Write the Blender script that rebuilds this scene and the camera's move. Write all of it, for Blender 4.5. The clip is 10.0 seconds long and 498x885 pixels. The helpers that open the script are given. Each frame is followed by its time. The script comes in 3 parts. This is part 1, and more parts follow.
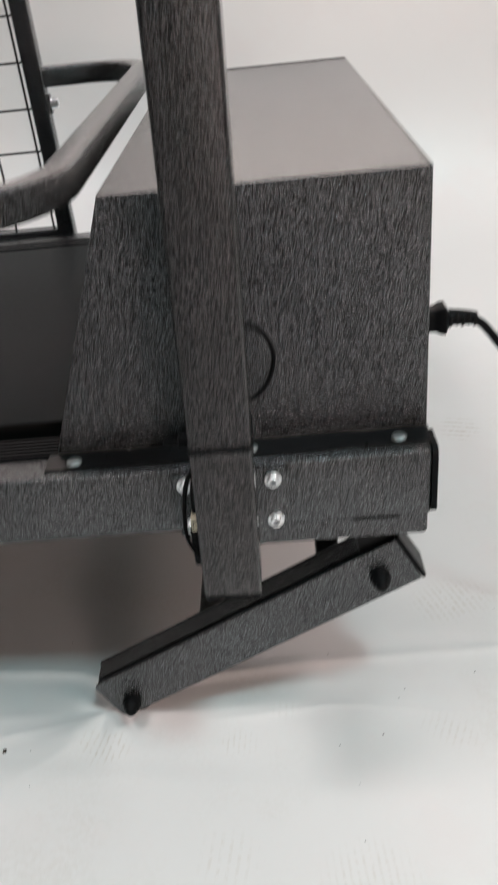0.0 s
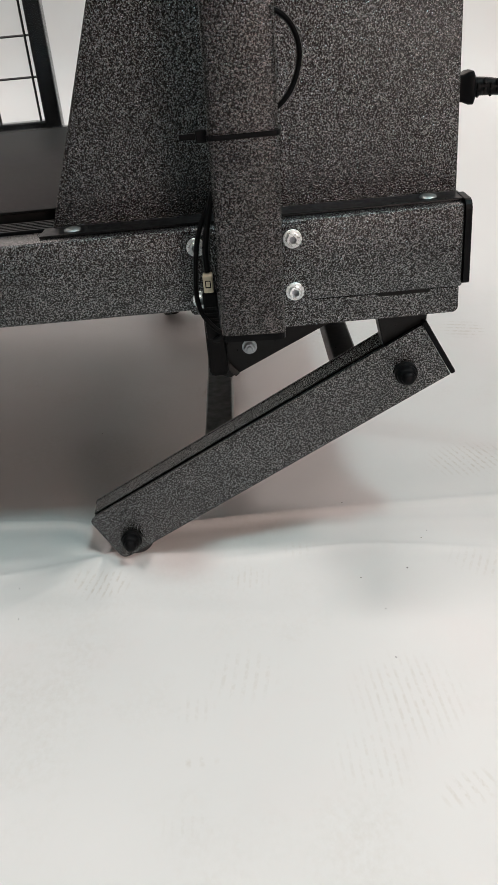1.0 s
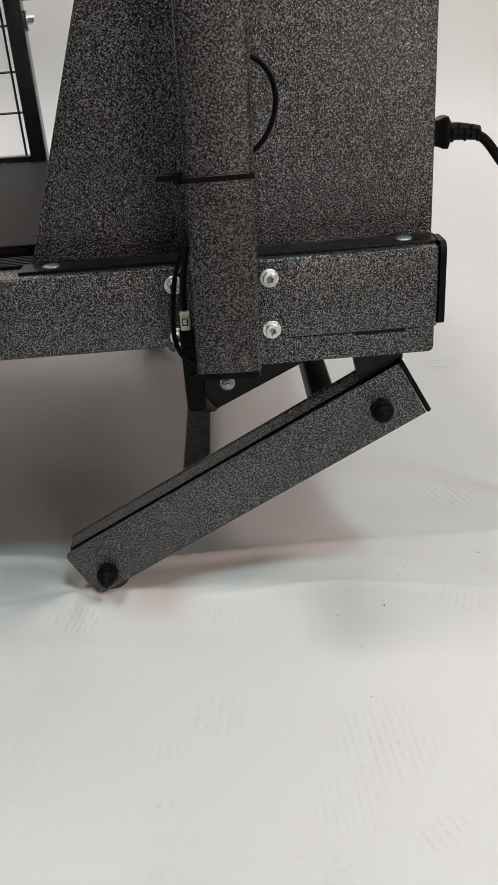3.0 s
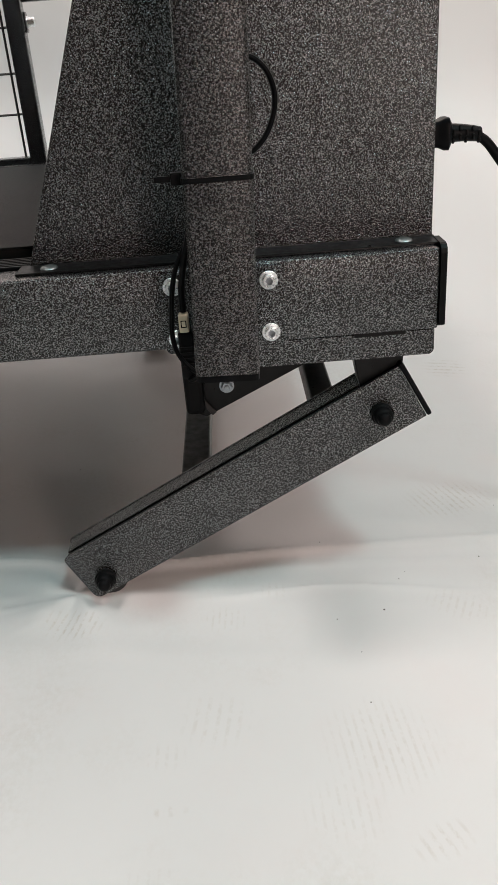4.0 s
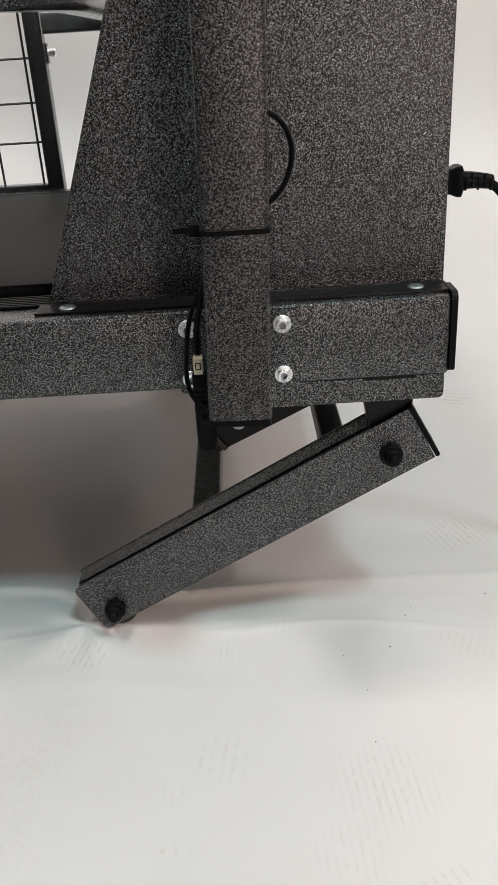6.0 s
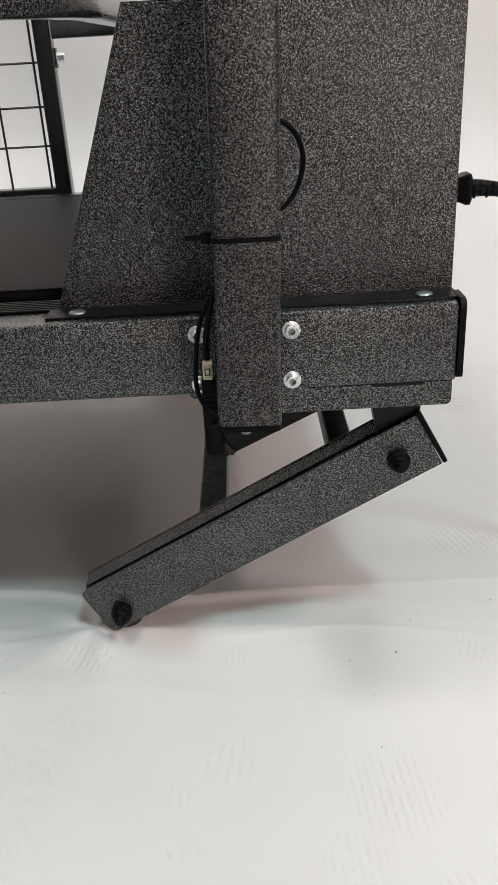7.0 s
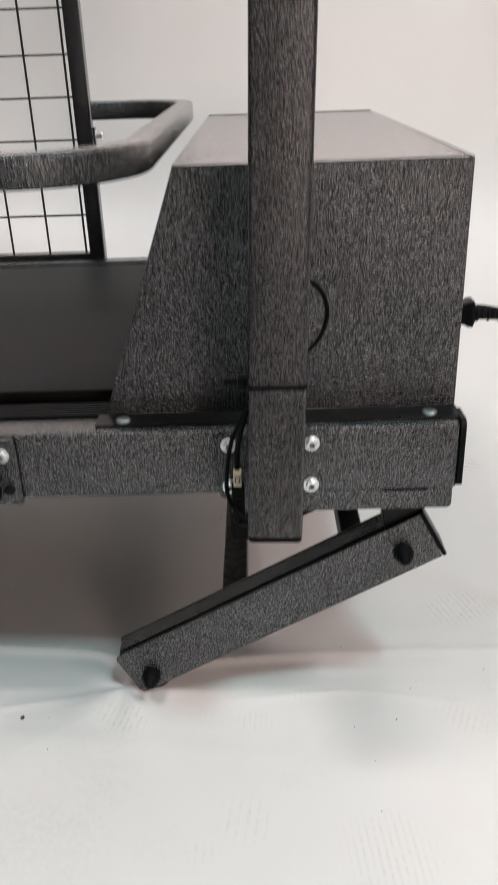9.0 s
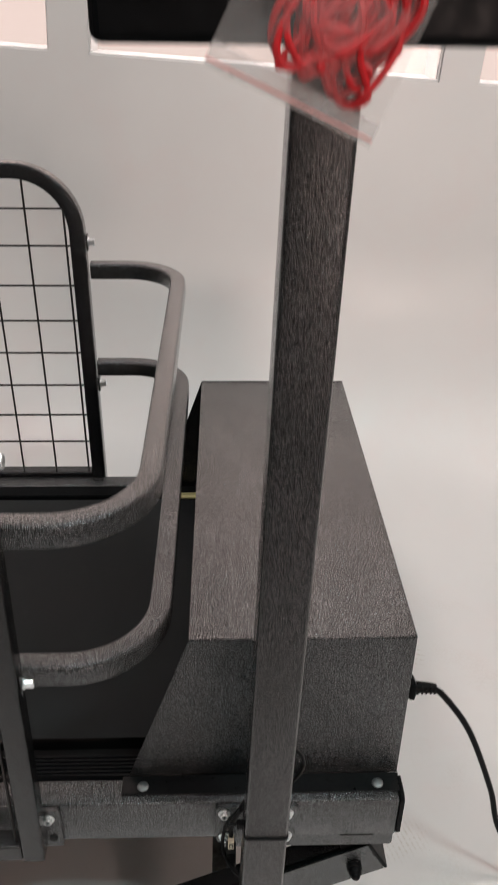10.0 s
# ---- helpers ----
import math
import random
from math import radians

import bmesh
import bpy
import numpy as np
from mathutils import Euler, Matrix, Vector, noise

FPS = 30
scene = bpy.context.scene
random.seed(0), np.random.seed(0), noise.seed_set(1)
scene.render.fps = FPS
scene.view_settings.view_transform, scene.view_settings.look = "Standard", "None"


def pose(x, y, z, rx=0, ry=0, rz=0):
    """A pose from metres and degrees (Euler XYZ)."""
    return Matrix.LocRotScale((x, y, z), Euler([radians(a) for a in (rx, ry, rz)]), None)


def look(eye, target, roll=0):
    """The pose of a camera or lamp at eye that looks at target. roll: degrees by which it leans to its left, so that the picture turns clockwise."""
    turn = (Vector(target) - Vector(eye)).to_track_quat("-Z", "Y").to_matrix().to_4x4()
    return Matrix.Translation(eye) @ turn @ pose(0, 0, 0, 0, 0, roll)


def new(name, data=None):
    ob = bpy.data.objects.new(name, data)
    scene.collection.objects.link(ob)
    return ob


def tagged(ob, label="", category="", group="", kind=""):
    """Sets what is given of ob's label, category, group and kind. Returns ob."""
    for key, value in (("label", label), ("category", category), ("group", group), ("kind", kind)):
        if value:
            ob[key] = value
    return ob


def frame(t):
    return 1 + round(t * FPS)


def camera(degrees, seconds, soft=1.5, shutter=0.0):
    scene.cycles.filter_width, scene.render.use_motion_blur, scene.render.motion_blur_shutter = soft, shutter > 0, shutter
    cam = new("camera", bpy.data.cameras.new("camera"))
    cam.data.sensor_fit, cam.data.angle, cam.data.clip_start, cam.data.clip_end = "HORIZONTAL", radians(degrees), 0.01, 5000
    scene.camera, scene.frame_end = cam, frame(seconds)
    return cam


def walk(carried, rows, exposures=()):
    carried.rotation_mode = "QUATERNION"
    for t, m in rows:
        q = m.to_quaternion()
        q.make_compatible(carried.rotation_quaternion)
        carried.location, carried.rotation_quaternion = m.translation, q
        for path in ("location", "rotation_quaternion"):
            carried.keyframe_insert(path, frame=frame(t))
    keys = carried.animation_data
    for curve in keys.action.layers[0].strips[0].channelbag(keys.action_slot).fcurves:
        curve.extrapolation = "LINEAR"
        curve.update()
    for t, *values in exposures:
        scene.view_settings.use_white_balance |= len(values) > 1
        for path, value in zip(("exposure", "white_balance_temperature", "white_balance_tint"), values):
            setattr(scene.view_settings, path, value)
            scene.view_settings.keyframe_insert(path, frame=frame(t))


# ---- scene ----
cam = camera(34.3, 10.0, soft=1.5, shutter=0.3)
# The machine's own axes: x to its front, y across, z up from the rail's top; it stands tipped up at the front.
LIFT, INCLINE = 0.282, 3.5
STAND = pose(0, 0, LIFT, 0, -INCLINE, 0)
PATH = [
    (0, (0.0116, -0.4951, 0.3257), (-0.0879, 1.2036, -0.7264), -6.29),
    (0.2, (0.0117, -0.5160, 0.2358), (-0.1379, 1.2052, -0.7727), -6.83),
    (0.5, (-0.0287, -0.5304, 0.1575), (-0.0696, 1.2059, -0.8338), -5.48),
    (1, (-0.0347, -0.5444, 0.1355), (-0.0675, 1.2037, -0.8366), -5.58),
    (1.5, (-0.0327, -0.5464, 0.1415), (-0.0443, 1.2114, -0.8125), -4.88),
    (2, (-0.0257, -0.5474, 0.1415), (-0.0221, 1.2191, -0.7974), -4.58),
    (3.5, (-0.0281, -0.5395, 0.1382), (-0.0196, 1.2447, -0.7658), -4.47),
    (4, (-0.0262, -0.5385, 0.1377), (-0.0194, 1.2458, -0.7661), -4.43),
    (4.5, (-0.0290, -0.5406, 0.1417), (-0.0288, 1.2433, -0.7619), -4.35),
    (5, (-0.0279, -0.5368, 0.1396), (-0.0301, 1.2488, -0.7617), -4.18),
    (5.5, (-0.0227, -0.5389, 0.1396), (-0.0174, 1.2531, -0.7495), -3.61),
    (6, (-0.0272, -0.5382, 0.1592), (-0.0376, 1.2610, -0.7162), -3.59),
    (7.5, (-0.0319, -0.5401, 0.1622), (-0.0431, 1.2619, -0.7064), -3.13),
    (8, (-0.0299, -0.5371, 0.1612), (-0.0381, 1.2649, -0.7064), -2.93),
    (8.5, (-0.0369, -0.5381, 0.1702), (-0.0541, 1.2699, -0.6853), -2.43),
    (8.7, (-0.0398, -0.5451, 0.1909), (-0.0661, 1.2627, -0.6642), -2.16),
    (8.8, (-0.0378, -0.5560, 0.2082), (-0.0826, 1.2506, -0.6471), -2.33),
    (9, (-0.0418, -0.5760, 0.2638), (-0.0726, 1.2285, -0.5990), -1.96),
    (9.2, (-0.0407, -0.5819, 0.3505), (-0.0635, 1.2154, -0.5268), -1.39),
    (9.3, (-0.0387, -0.5829, 0.4028), (-0.0580, 1.2084, -0.4868), -1.26),
    (9.5, (-0.0406, -0.5748, 0.5125), (-0.0470, 1.2043, -0.4006), -0.79),
    (9.7, (-0.0516, -0.5577, 0.6111), (-0.0330, 1.2071, -0.3315), -0.02),
    (9.8, (-0.0556, -0.5497, 0.6524), (-0.0275, 1.2060, -0.3055), 0.31),
    (10, (-0.0675, -0.5336, 0.7361), (-0.0045, 1.1968, -0.2643), 0.88),
]

walk(cam, [(t, STAND @ look(eye, target, roll)) for t, eye, target, roll in PATH],
     [(0.0, -0.17, 6200, 8), (0.6, -0.12, 6300, 8), (2.0, -0.34, 6350, 8), (3.5, -0.26, 6350, 8), (5.0, -0.22, 6350, 8), (7.5, -0.14, 6300, 8), (8.6, -0.10, 6300, 8), (9.2, -0.08, 6300, 10), (9.6, -0.16, 6400, 10), (10.0, -0.50, 6550, 12)])

# ---- light ----
world = bpy.data.worlds.new("world")
scene.world = world
world.use_nodes = True
wn = world.node_tree.nodes
sky = wn.new("ShaderNodeTexSky")
sky.sky_type, sky.sun_disc = "NISHITA", False
sky.sun_elevation, sky.sun_rotation = radians(35), radians(200)
wn["Background"].inputs["Strength"].default_value = 0.12
world.node_tree.links.new(sky.outputs["Color"], wn["Background"].inputs["Color"])


def panel_lamp(name, x, y, z, sx, sy, watts, colour):
    data = bpy.data.lights.new(name, "AREA")
    data.shape, data.size, data.size_y, data.energy, data.color = "RECTANGLE", sx, sy, watts, colour
    ob = new(name, data)
    ob.matrix_world = pose(x, y, z)
    return ob


CEILING = 3.3
# Unseen lamps: the first placed by the shadows, the rest added as fill.
panel_lamp("unseen_overhead_lamp", 0.75, -1.05, CEILING - 0.03, 0.40, 0.40, 44, (0.70, 0.99, 1.0))
panel_lamp("unseen_overhead_lamp", -1.00, -1.05, CEILING - 0.03, 0.45, 0.45, 9, (0.70, 0.99, 1.0))
panel_lamp("unseen_overhead_lamp", 1.50, -2.95, CEILING - 0.03, 0.60, 0.60, 2, (0.70, 0.99, 1.0))
# Warm pair added to brighten and redden the wall; no such lamps known.
panel_lamp("unseen_overhead_lamp", 2.10, -0.40, CEILING - 0.03, 0.60, 0.60, 42, (1.0, 0.86, 0.82))
panel_lamp("unseen_overhead_lamp", -1.20, -0.40, CEILING - 0.03, 0.60, 0.60, 50, (1.0, 0.86, 0.82))

# unseen window behind the camera, added to brighten the hood's reflection and the wall
SOUTH = (0.70, 1.60, 0.40, 1.15)   # x, x, sill, head
Y0 = -3.6                          # the wall that it is in
daylight = panel_lamp("window_light", (SOUTH[0] + SOUTH[1]) / 2, Y0 + 0.005, (SOUTH[2] + SOUTH[3]) / 2, SOUTH[1] - SOUTH[0], SOUTH[3] - SOUTH[2], 58, (1.0, 0.77, 0.69))
daylight.matrix_world = daylight.matrix_world @ pose(0, 0, 0, 90, 0, 0)

# ---- materials ----


def node_material(name):
    m = bpy.data.materials.new(name)
    m.use_nodes = True
    nt = m.node_tree
    return m, nt, nt.nodes["Principled BSDF"]


def add(nt, kind, **values):
    n = nt.nodes.new(kind)
    for k, v in values.items():
        n.inputs[k.replace("_", " ")].default_value = v
    return n


def ramp(nt, fac, stops):
    r = nt.nodes.new("ShaderNodeValToRGB")
    e = r.color_ramp.elements
    while len(e) < len(stops):
        e.new(0.5)
    for el, (p, c) in zip(e, stops):
        el.position = p
        el.color = (*c, 1) if len(c) == 3 else c
    nt.links.new(fac, r.inputs["Fac"])
    return r.outputs["Color"]


def grey(v):
    return (v, v, v)


def noisy(nt, scale, detail=3.0, rough=0.5, stretch=None):
    tc = nt.nodes.new("ShaderNodeTexCoord")
    out = tc.outputs["Object"]
    mp = nt.nodes.new("ShaderNodeMapping")
    mp.inputs["Scale"].default_value = stretch or (1, 1, 1)
    mp.inputs["Rotation"].default_value = (0.0, 0.0, 0.0) if stretch else (0.4, 0.7, 0.3)
    mp.inputs["Location"].default_value = (0.317, 0.123, 0.721)
    nt.links.new(out, mp.inputs["Vector"])
    out = mp.outputs["Vector"]
    n = add(nt, "ShaderNodeTexNoise", Scale=scale, Detail=detail, Roughness=rough)
    nt.links.new(out, n.inputs["Vector"])
    return n.outputs["Fac"]


def bump(nt, p, height, strength, distance):
    b = add(nt, "ShaderNodeBump", Strength=strength, Distance=distance)
    nt.links.new(height, b.inputs["Height"])
    nt.links.new(b.outputs["Normal"], p.inputs["Normal"])


def hammertone(name, flake):
    """Dark two-tone paint: aluminium flake gathered in small worms on black, under a gloss, with the relief that it dries to."""
    m, nt, p = node_material(name)
    worm = noisy(nt, 990, 1.0, 0.5)
    broad = noisy(nt, 14, 3)
    col = ramp(nt, worm, [(0.42, (0.0026, 0.0030, 0.0032)), (0.50, (0.038, 0.040, 0.042)), (0.58, flake)])
    mix = nt.nodes.new("ShaderNodeMix")
    mix.data_type, mix.blend_type = "RGBA", "MULTIPLY"
    mix.inputs[0].default_value = 1.0
    nt.links.new(col, mix.inputs[6])
    nt.links.new(ramp(nt, broad, [(0.3, grey(0.75)), (0.7, grey(1.0))]), mix.inputs[7])
    nt.links.new(mix.outputs[2], p.inputs["Base Color"])
    nt.links.new(ramp(nt, worm, [(0.40, grey(0.5)), (0.50, grey(0.97))]), p.inputs["Metallic"])
    nt.links.new(ramp(nt, worm, [(0.42, grey(0.22)), (0.6, grey(0.26))]), p.inputs["Roughness"])
    p.inputs["Specular IOR Level"].default_value = 0.3
    p.inputs["Coat IOR"].default_value = 1.28
    p.inputs["Coat Weight"].default_value = 0.9
    p.inputs["Coat Roughness"].default_value = 0.16
    bump(nt, p, worm, 1.0, 0.0010)
    skin = add(nt, "ShaderNodeBump", Strength=0.5, Distance=0.0006)
    nt.links.new(worm, skin.inputs["Height"])
    nt.links.new(skin.outputs["Normal"], p.inputs["Coat Normal"])
    return m


def simple(name, colour, rough, metal=0.0, scale=60, vary=0.25, bumpy=0.1, depth=0.0004, shine=0.5):
    m, nt, p = node_material(name)
    p.inputs["Specular IOR Level"].default_value = shine
    f = noisy(nt, scale, 4)
    lo = tuple(c * (1 - vary) for c in colour)
    nt.links.new(ramp(nt, f, [(0.3, lo), (0.7, colour)]), p.inputs["Base Color"])
    p.inputs["Metallic"].default_value = metal
    nt.links.new(ramp(nt, f, [(0.3, grey(max(rough - 0.07, 0.02))), (0.7, grey(min(rough + 0.07, 1)))]), p.inputs["Roughness"])
    if bumpy:
        bump(nt, p, noisy(nt, scale * 6, 2), bumpy, depth)
    return m


PAINT = hammertone("hammered_paint", (0.197, 0.212, 0.222))
# Darkest copy of PAINT: dim gates and shaded leg tops put into its colour.
SHADED_PAINT = hammertone("shaded_hammered_paint", (0.060, 0.064, 0.068))
# Darker copy of PAINT: the upright's dim reflections put into the flake's colour.
DIM_PAINT = hammertone("dimmed_hammered_paint", (0.120, 0.120, 0.123))
# Black gloss; on the near flange and gusset it puts shade into the colour.
GLOSS = simple("black_and_shaded_gloss", (0.0055, 0.0062, 0.0066), 0.34, 0.0, 200, 0.3, 0.05, shine=0.16)
PLASTIC = simple("black_plastic", (0.0042, 0.0048, 0.0055), 0.38, 0.0, 90, 0.3, 0.08, shine=0.07)
RUBBER = simple("black_rubber", (0.0042, 0.0047, 0.0052), 0.46, 0.0, 300, 0.3, 0.2, shine=0.08)
ROLLER = simple("grey_rubber", (0.030, 0.030, 0.031), 0.5, 0.0, 120, 0.3, 0.1, shine=0.2)
BELT = simple("belt_rubber", (0.0125, 0.0150, 0.0160), 0.55, 0.0, 700, 0.25, 0.3, 0.0003, shine=0.12)
DECK = simple("dark_deck", (0.012, 0.012, 0.012), 0.7, 0.0, 50, 0.3, 0.05, shine=0.1)
ZINC = simple("zinc_plated_steel", (0.92, 0.95, 0.96), 0.30, 1.0, 500, 0.08, 0.0)
DULL = simple("dull_steel", (0.34, 0.375, 0.375), 0.42, 0.9, 300, 0.3, 0.1)
# Darkened zinc: shade inside the bolt sockets put into the colour; nut shares it.
DARK_ZINC = simple("darkened_zinc", (0.34, 0.38, 0.41), 0.35, 0.9, 400, 0.3, 0.0)
WORN = simple("worn_dark_paint", (0.20, 0.203, 0.195), 0.42, 0.2, 140, 0.6, 0.3, shine=0.3)
WIRE = simple("dark_wire", (0.03, 0.028, 0.027), 0.4, 0.6, 200, 0.3, 0.1)
BEIGE = simple("beige_contact", (0.62, 0.56, 0.42), 0.35, 0.3, 200, 0.2, 0.05)
YELLOW = simple("pale_yellow_tape", (0.62, 0.60, 0.30), 0.5, 0.0, 90, 0.15, 0.05)
RED = simple("red_cord", (0.62, 0.008, 0.014), 0.5, 0.0, 400, 0.3, 0.3)
WALL = simple("white_wall_paint", (0.80, 0.79, 0.78), 0.6, 0.0, 30, 0.03, 0.05)
# Tan of the unseen walls, picked to dim and warm what the paint reflects.
TAN = simple("unseen_wall_tan", (0.22, 0.165, 0.135), 0.7, 0.0, 30, 0.06, 0.05)
# Unseen floor, kept dark so that upright faces reflect less light.
DARK_FLOOR = simple("dark_unseen_floor", (0.12, 0.145, 0.15), 0.75, 0.0, 25, 0.3, 0.2, 0.001, shine=0.3)
FRAME = simple("white_window_frame", (0.78, 0.77, 0.76), 0.4, 0.0, 40, 0.05, 0.0)


def calc(nt, kind, a, b=None):
    n = nt.nodes.new("ShaderNodeMath")
    n.operation = kind
    for value, socket in zip((a, b), n.inputs):
        if isinstance(value, (int, float)):
            socket.default_value = value
        elif value is not None:
            nt.links.new(value, socket)
    return n.outputs[0]


# tread marks on the sheet: x, y, width, depth, turn, spacing of the bars, strength
PRINTS = [
    (-0.158, -0.027, 0.060, 0.044, -14, 0.0056, 0.85), (-0.038, -0.025, 0.045, 0.036, -4, 0.0050, 0.40), (-0.045, -0.131, 0.058, 0.056, -8, 0.0075, 0.34),
    (0.067, -0.156, 0.092, 0.090, 4, 0.0058, 0.42), (0.035, -0.208, 0.062, 0.060, 2, 0.0056, 0.30), (0.088, -0.229, 0.048, 0.026, 22, 0.0068, 0.55),
    (-0.074, -0.203, 0.030, 0.009, 5, 0.0090, 0.50), (-0.078, -0.161, 0.034, 0.028, 0, 0.0060, 0.25), (0.157, -0.017, 0.072, 0.042, -24, 0.0060, 0.34),
    (-0.078, -0.247, 0.046, 0.020, 0, 0.0056, 0.25), (0.005, 0.009, 0.032, 0.026, -4, 0.0060, 0.28), (0.189, 0.149, 0.105, 0.075, 18, 0.0070, 0.75),
    (0.074, 0.522, 0.050, 0.090, 30, 0.0110, 0.85), (0.276, 0.506, 0.080, 0.070, 80, 0.0120, 0.90), (-0.072, 0.333, 0.040, 0.060, -10, 0.0090, 0.6),
]


def vinyl():
    """White sheet: faint pink and grey clouds, and brown tread marks where feet have stood."""
    m, nt, p = node_material("white_vinyl")
    broad = noisy(nt, 2.2, 4)
    base = ramp(nt, broad, [(0.3, (0.685, 0.674, 0.664)), (0.7, (0.732, 0.720, 0.709))])
    tint = nt.nodes.new("ShaderNodeMix")
    tint.data_type = "RGBA"
    nt.links.new(ramp(nt, noisy(nt, 6, 4, 0.6), [(0.5, grey(0)), (0.7, grey(0.5))]), tint.inputs[0])
    nt.links.new(base, tint.inputs[6])
    tint.inputs[7].default_value = (0.718, 0.660, 0.648, 1)
    patch = noisy(nt, 10, 2, 0.4)
    tc = nt.nodes.new("ShaderNodeTexCoord")
    worn = noisy(nt, 260, 2, 0.6, (1.0, 0.75, 1.0))
    total = None
    for x, y, wide, deep, turn, pitch, strength in PRINTS:
        mp = nt.nodes.new("ShaderNodeMapping")
        mp.vector_type = "TEXTURE"
        mp.inputs["Location"].default_value = (x, y, 0)
        mp.inputs["Rotation"].default_value = (0, 0, radians(turn))
        nt.links.new(tc.outputs["Object"], mp.inputs["Vector"])
        xyz = nt.nodes.new("ShaderNodeSeparateXYZ")
        nt.links.new(mp.outputs["Vector"], xyz.inputs[0])
        # the print's outline: an ellipse that thins out to its edge
        u = calc(nt, "DIVIDE", xyz.outputs["X"], wide / 2)
        v = calc(nt, "DIVIDE", xyz.outputs["Y"], deep / 2)
        far = calc(nt, "SQRT", calc(nt, "ADD", calc(nt, "MULTIPLY", u, u), calc(nt, "MULTIPLY", v, v)))
        inside = ramp(nt, far, [(0.45, grey(1)), (1.0, grey(0))])
        # the bars of the sole, bent a little, broken by the grain
        bow = calc(nt, "MULTIPLY", calc(nt, "MULTIPLY", v, v), 0.5)
        wave = calc(nt, "SINE", calc(nt, "ADD", calc(nt, "MULTIPLY", xyz.outputs["X"], 2 * math.pi / pitch), bow))
        bars = ramp(nt, wave, [(0.0, grey(0)), (0.85, grey(1))])
        one = calc(nt, "MULTIPLY", calc(nt, "MULTIPLY", inside, bars), strength * 0.46)
        total = one if total is None else calc(nt, "MAXIMUM", total, one)
    stain = calc(nt, "MULTIPLY", total, ramp(nt, worn, [(0.38, grey(0)), (0.62, grey(1))]))
    smear = calc(nt, "MULTIPLY", ramp(nt, noisy(nt, 7, 4, 0.6), [(0.50, grey(0)), (0.66, grey(0.13))]), ramp(nt, worn, [(0.36, grey(0)), (0.72, grey(1))]))
    xyz = nt.nodes.new("ShaderNodeSeparateXYZ")
    nt.links.new(tc.outputs["Object"], xyz.inputs[0])
    smear = calc(nt, "MULTIPLY", smear, calc(nt, "LESS_THAN", xyz.outputs["Z"], 0.02))
    s2 = nt.nodes.new("ShaderNodeMath")
    s2.operation = "MAXIMUM"
    nt.links.new(stain, s2.inputs[0])
    nt.links.new(smear, s2.inputs[1])
    mix = nt.nodes.new("ShaderNodeMix")
    mix.data_type = "RGBA"
    nt.links.new(s2.outputs[0], mix.inputs[0])
    nt.links.new(tint.outputs[2], mix.inputs[6])
    mix.inputs[7].default_value = (0.40, 0.335, 0.245, 1)
    nt.links.new(mix.outputs[2], p.inputs["Base Color"])
    nt.links.new(ramp(nt, patch, [(0.1, grey(0.30)), (0.9, grey(0.44))]), p.inputs["Roughness"])
    bump(nt, p, broad, 0.15, 0.02)
    return m


VINYL = vinyl()


def glass(name, colour, rough):
    m, nt, p = node_material(name)
    p.inputs["Base Color"].default_value = (*colour, 1)
    p.inputs["Transmission Weight"].default_value = 1
    p.inputs["Roughness"].default_value = rough
    p.inputs["IOR"].default_value = 1.25
    return m


PANE = glass("window_glass", (0.98, 0.98, 0.98), 0.02)


def poly_bag():
    m, nt, p = node_material("clear_polythene")
    p.inputs["Base Color"].default_value = (0.86, 0.84, 0.83, 1)
    p.inputs["Roughness"].default_value = 0.22
    p.inputs["Alpha"].default_value = 0.10
    bump(nt, p, noisy(nt, 45, 3), 0.5, 0.004)
    return m


POLY = poly_bag()

# ---- mesh helpers ----


def part(name, bm, material, parent=None, label="", smooth=False):
    me = bpy.data.meshes.new(name)
    bmesh.ops.recalc_face_normals(bm, faces=bm.faces[:])
    bm.to_mesh(me)
    bm.free()
    me.materials.append(material)
    if smooth:
        for f in me.polygons:
            f.use_smooth = True
        me.set_sharp_from_angle(angle=radians(40))
    ob = new(name, me)
    if parent:
        ob.parent = parent
    if label:
        ob["label"] = label
    return ob


def thing(name, label, category, group="", kind="", m=None):
    ob = new(name)
    ob.empty_display_size = 0.05
    ob.matrix_world = m or Matrix.Identity(4)
    return tagged(ob, label, category, group, kind)


def box_into(bm, lo, hi, bevel=0.0, segments=2, m=None):
    made = bmesh.ops.create_cube(bm, size=1.0)["verts"]
    mid = [(a + b) / 2 for a, b in zip(lo, hi)]
    size = [b - a for a, b in zip(lo, hi)]
    for v in made:
        v.co = Vector([c * s + o for c, s, o in zip(v.co, size, mid)])
    if bevel:
        edges = {e for v in made for e in v.link_edges}
        made = bmesh.ops.bevel(bm, geom=list(edges), offset=bevel, segments=segments, profile=0.5, affect="EDGES")["verts"]
    if m is not None:
        for v in {v for v in made}:
            v.co = m @ v.co
    return made


def box(lo, hi, bevel=0.0, segments=2, m=None):
    bm = bmesh.new()
    box_into(bm, lo, hi, bevel, segments)
    if m is not None:
        bm.transform(m)
    return bm


def prism(points, y0, y1, bevel=0.0):
    """A plate with its outline in x and z, from y0 to y1."""
    bm = bmesh.new()
    a = [bm.verts.new((x, y0, z)) for x, z in points]
    b = [bm.verts.new((x, y1, z)) for x, z in points]
    bm.faces.new(a)
    bm.faces.new(b[::-1])
    n = len(points)
    for i in range(n):
        bm.faces.new((a[i], b[i], b[(i + 1) % n], a[(i + 1) % n]))
    if bevel:
        bmesh.ops.bevel(bm, geom=bm.edges[:], offset=bevel, segments=2, profile=0.5, affect="EDGES")
    return bm


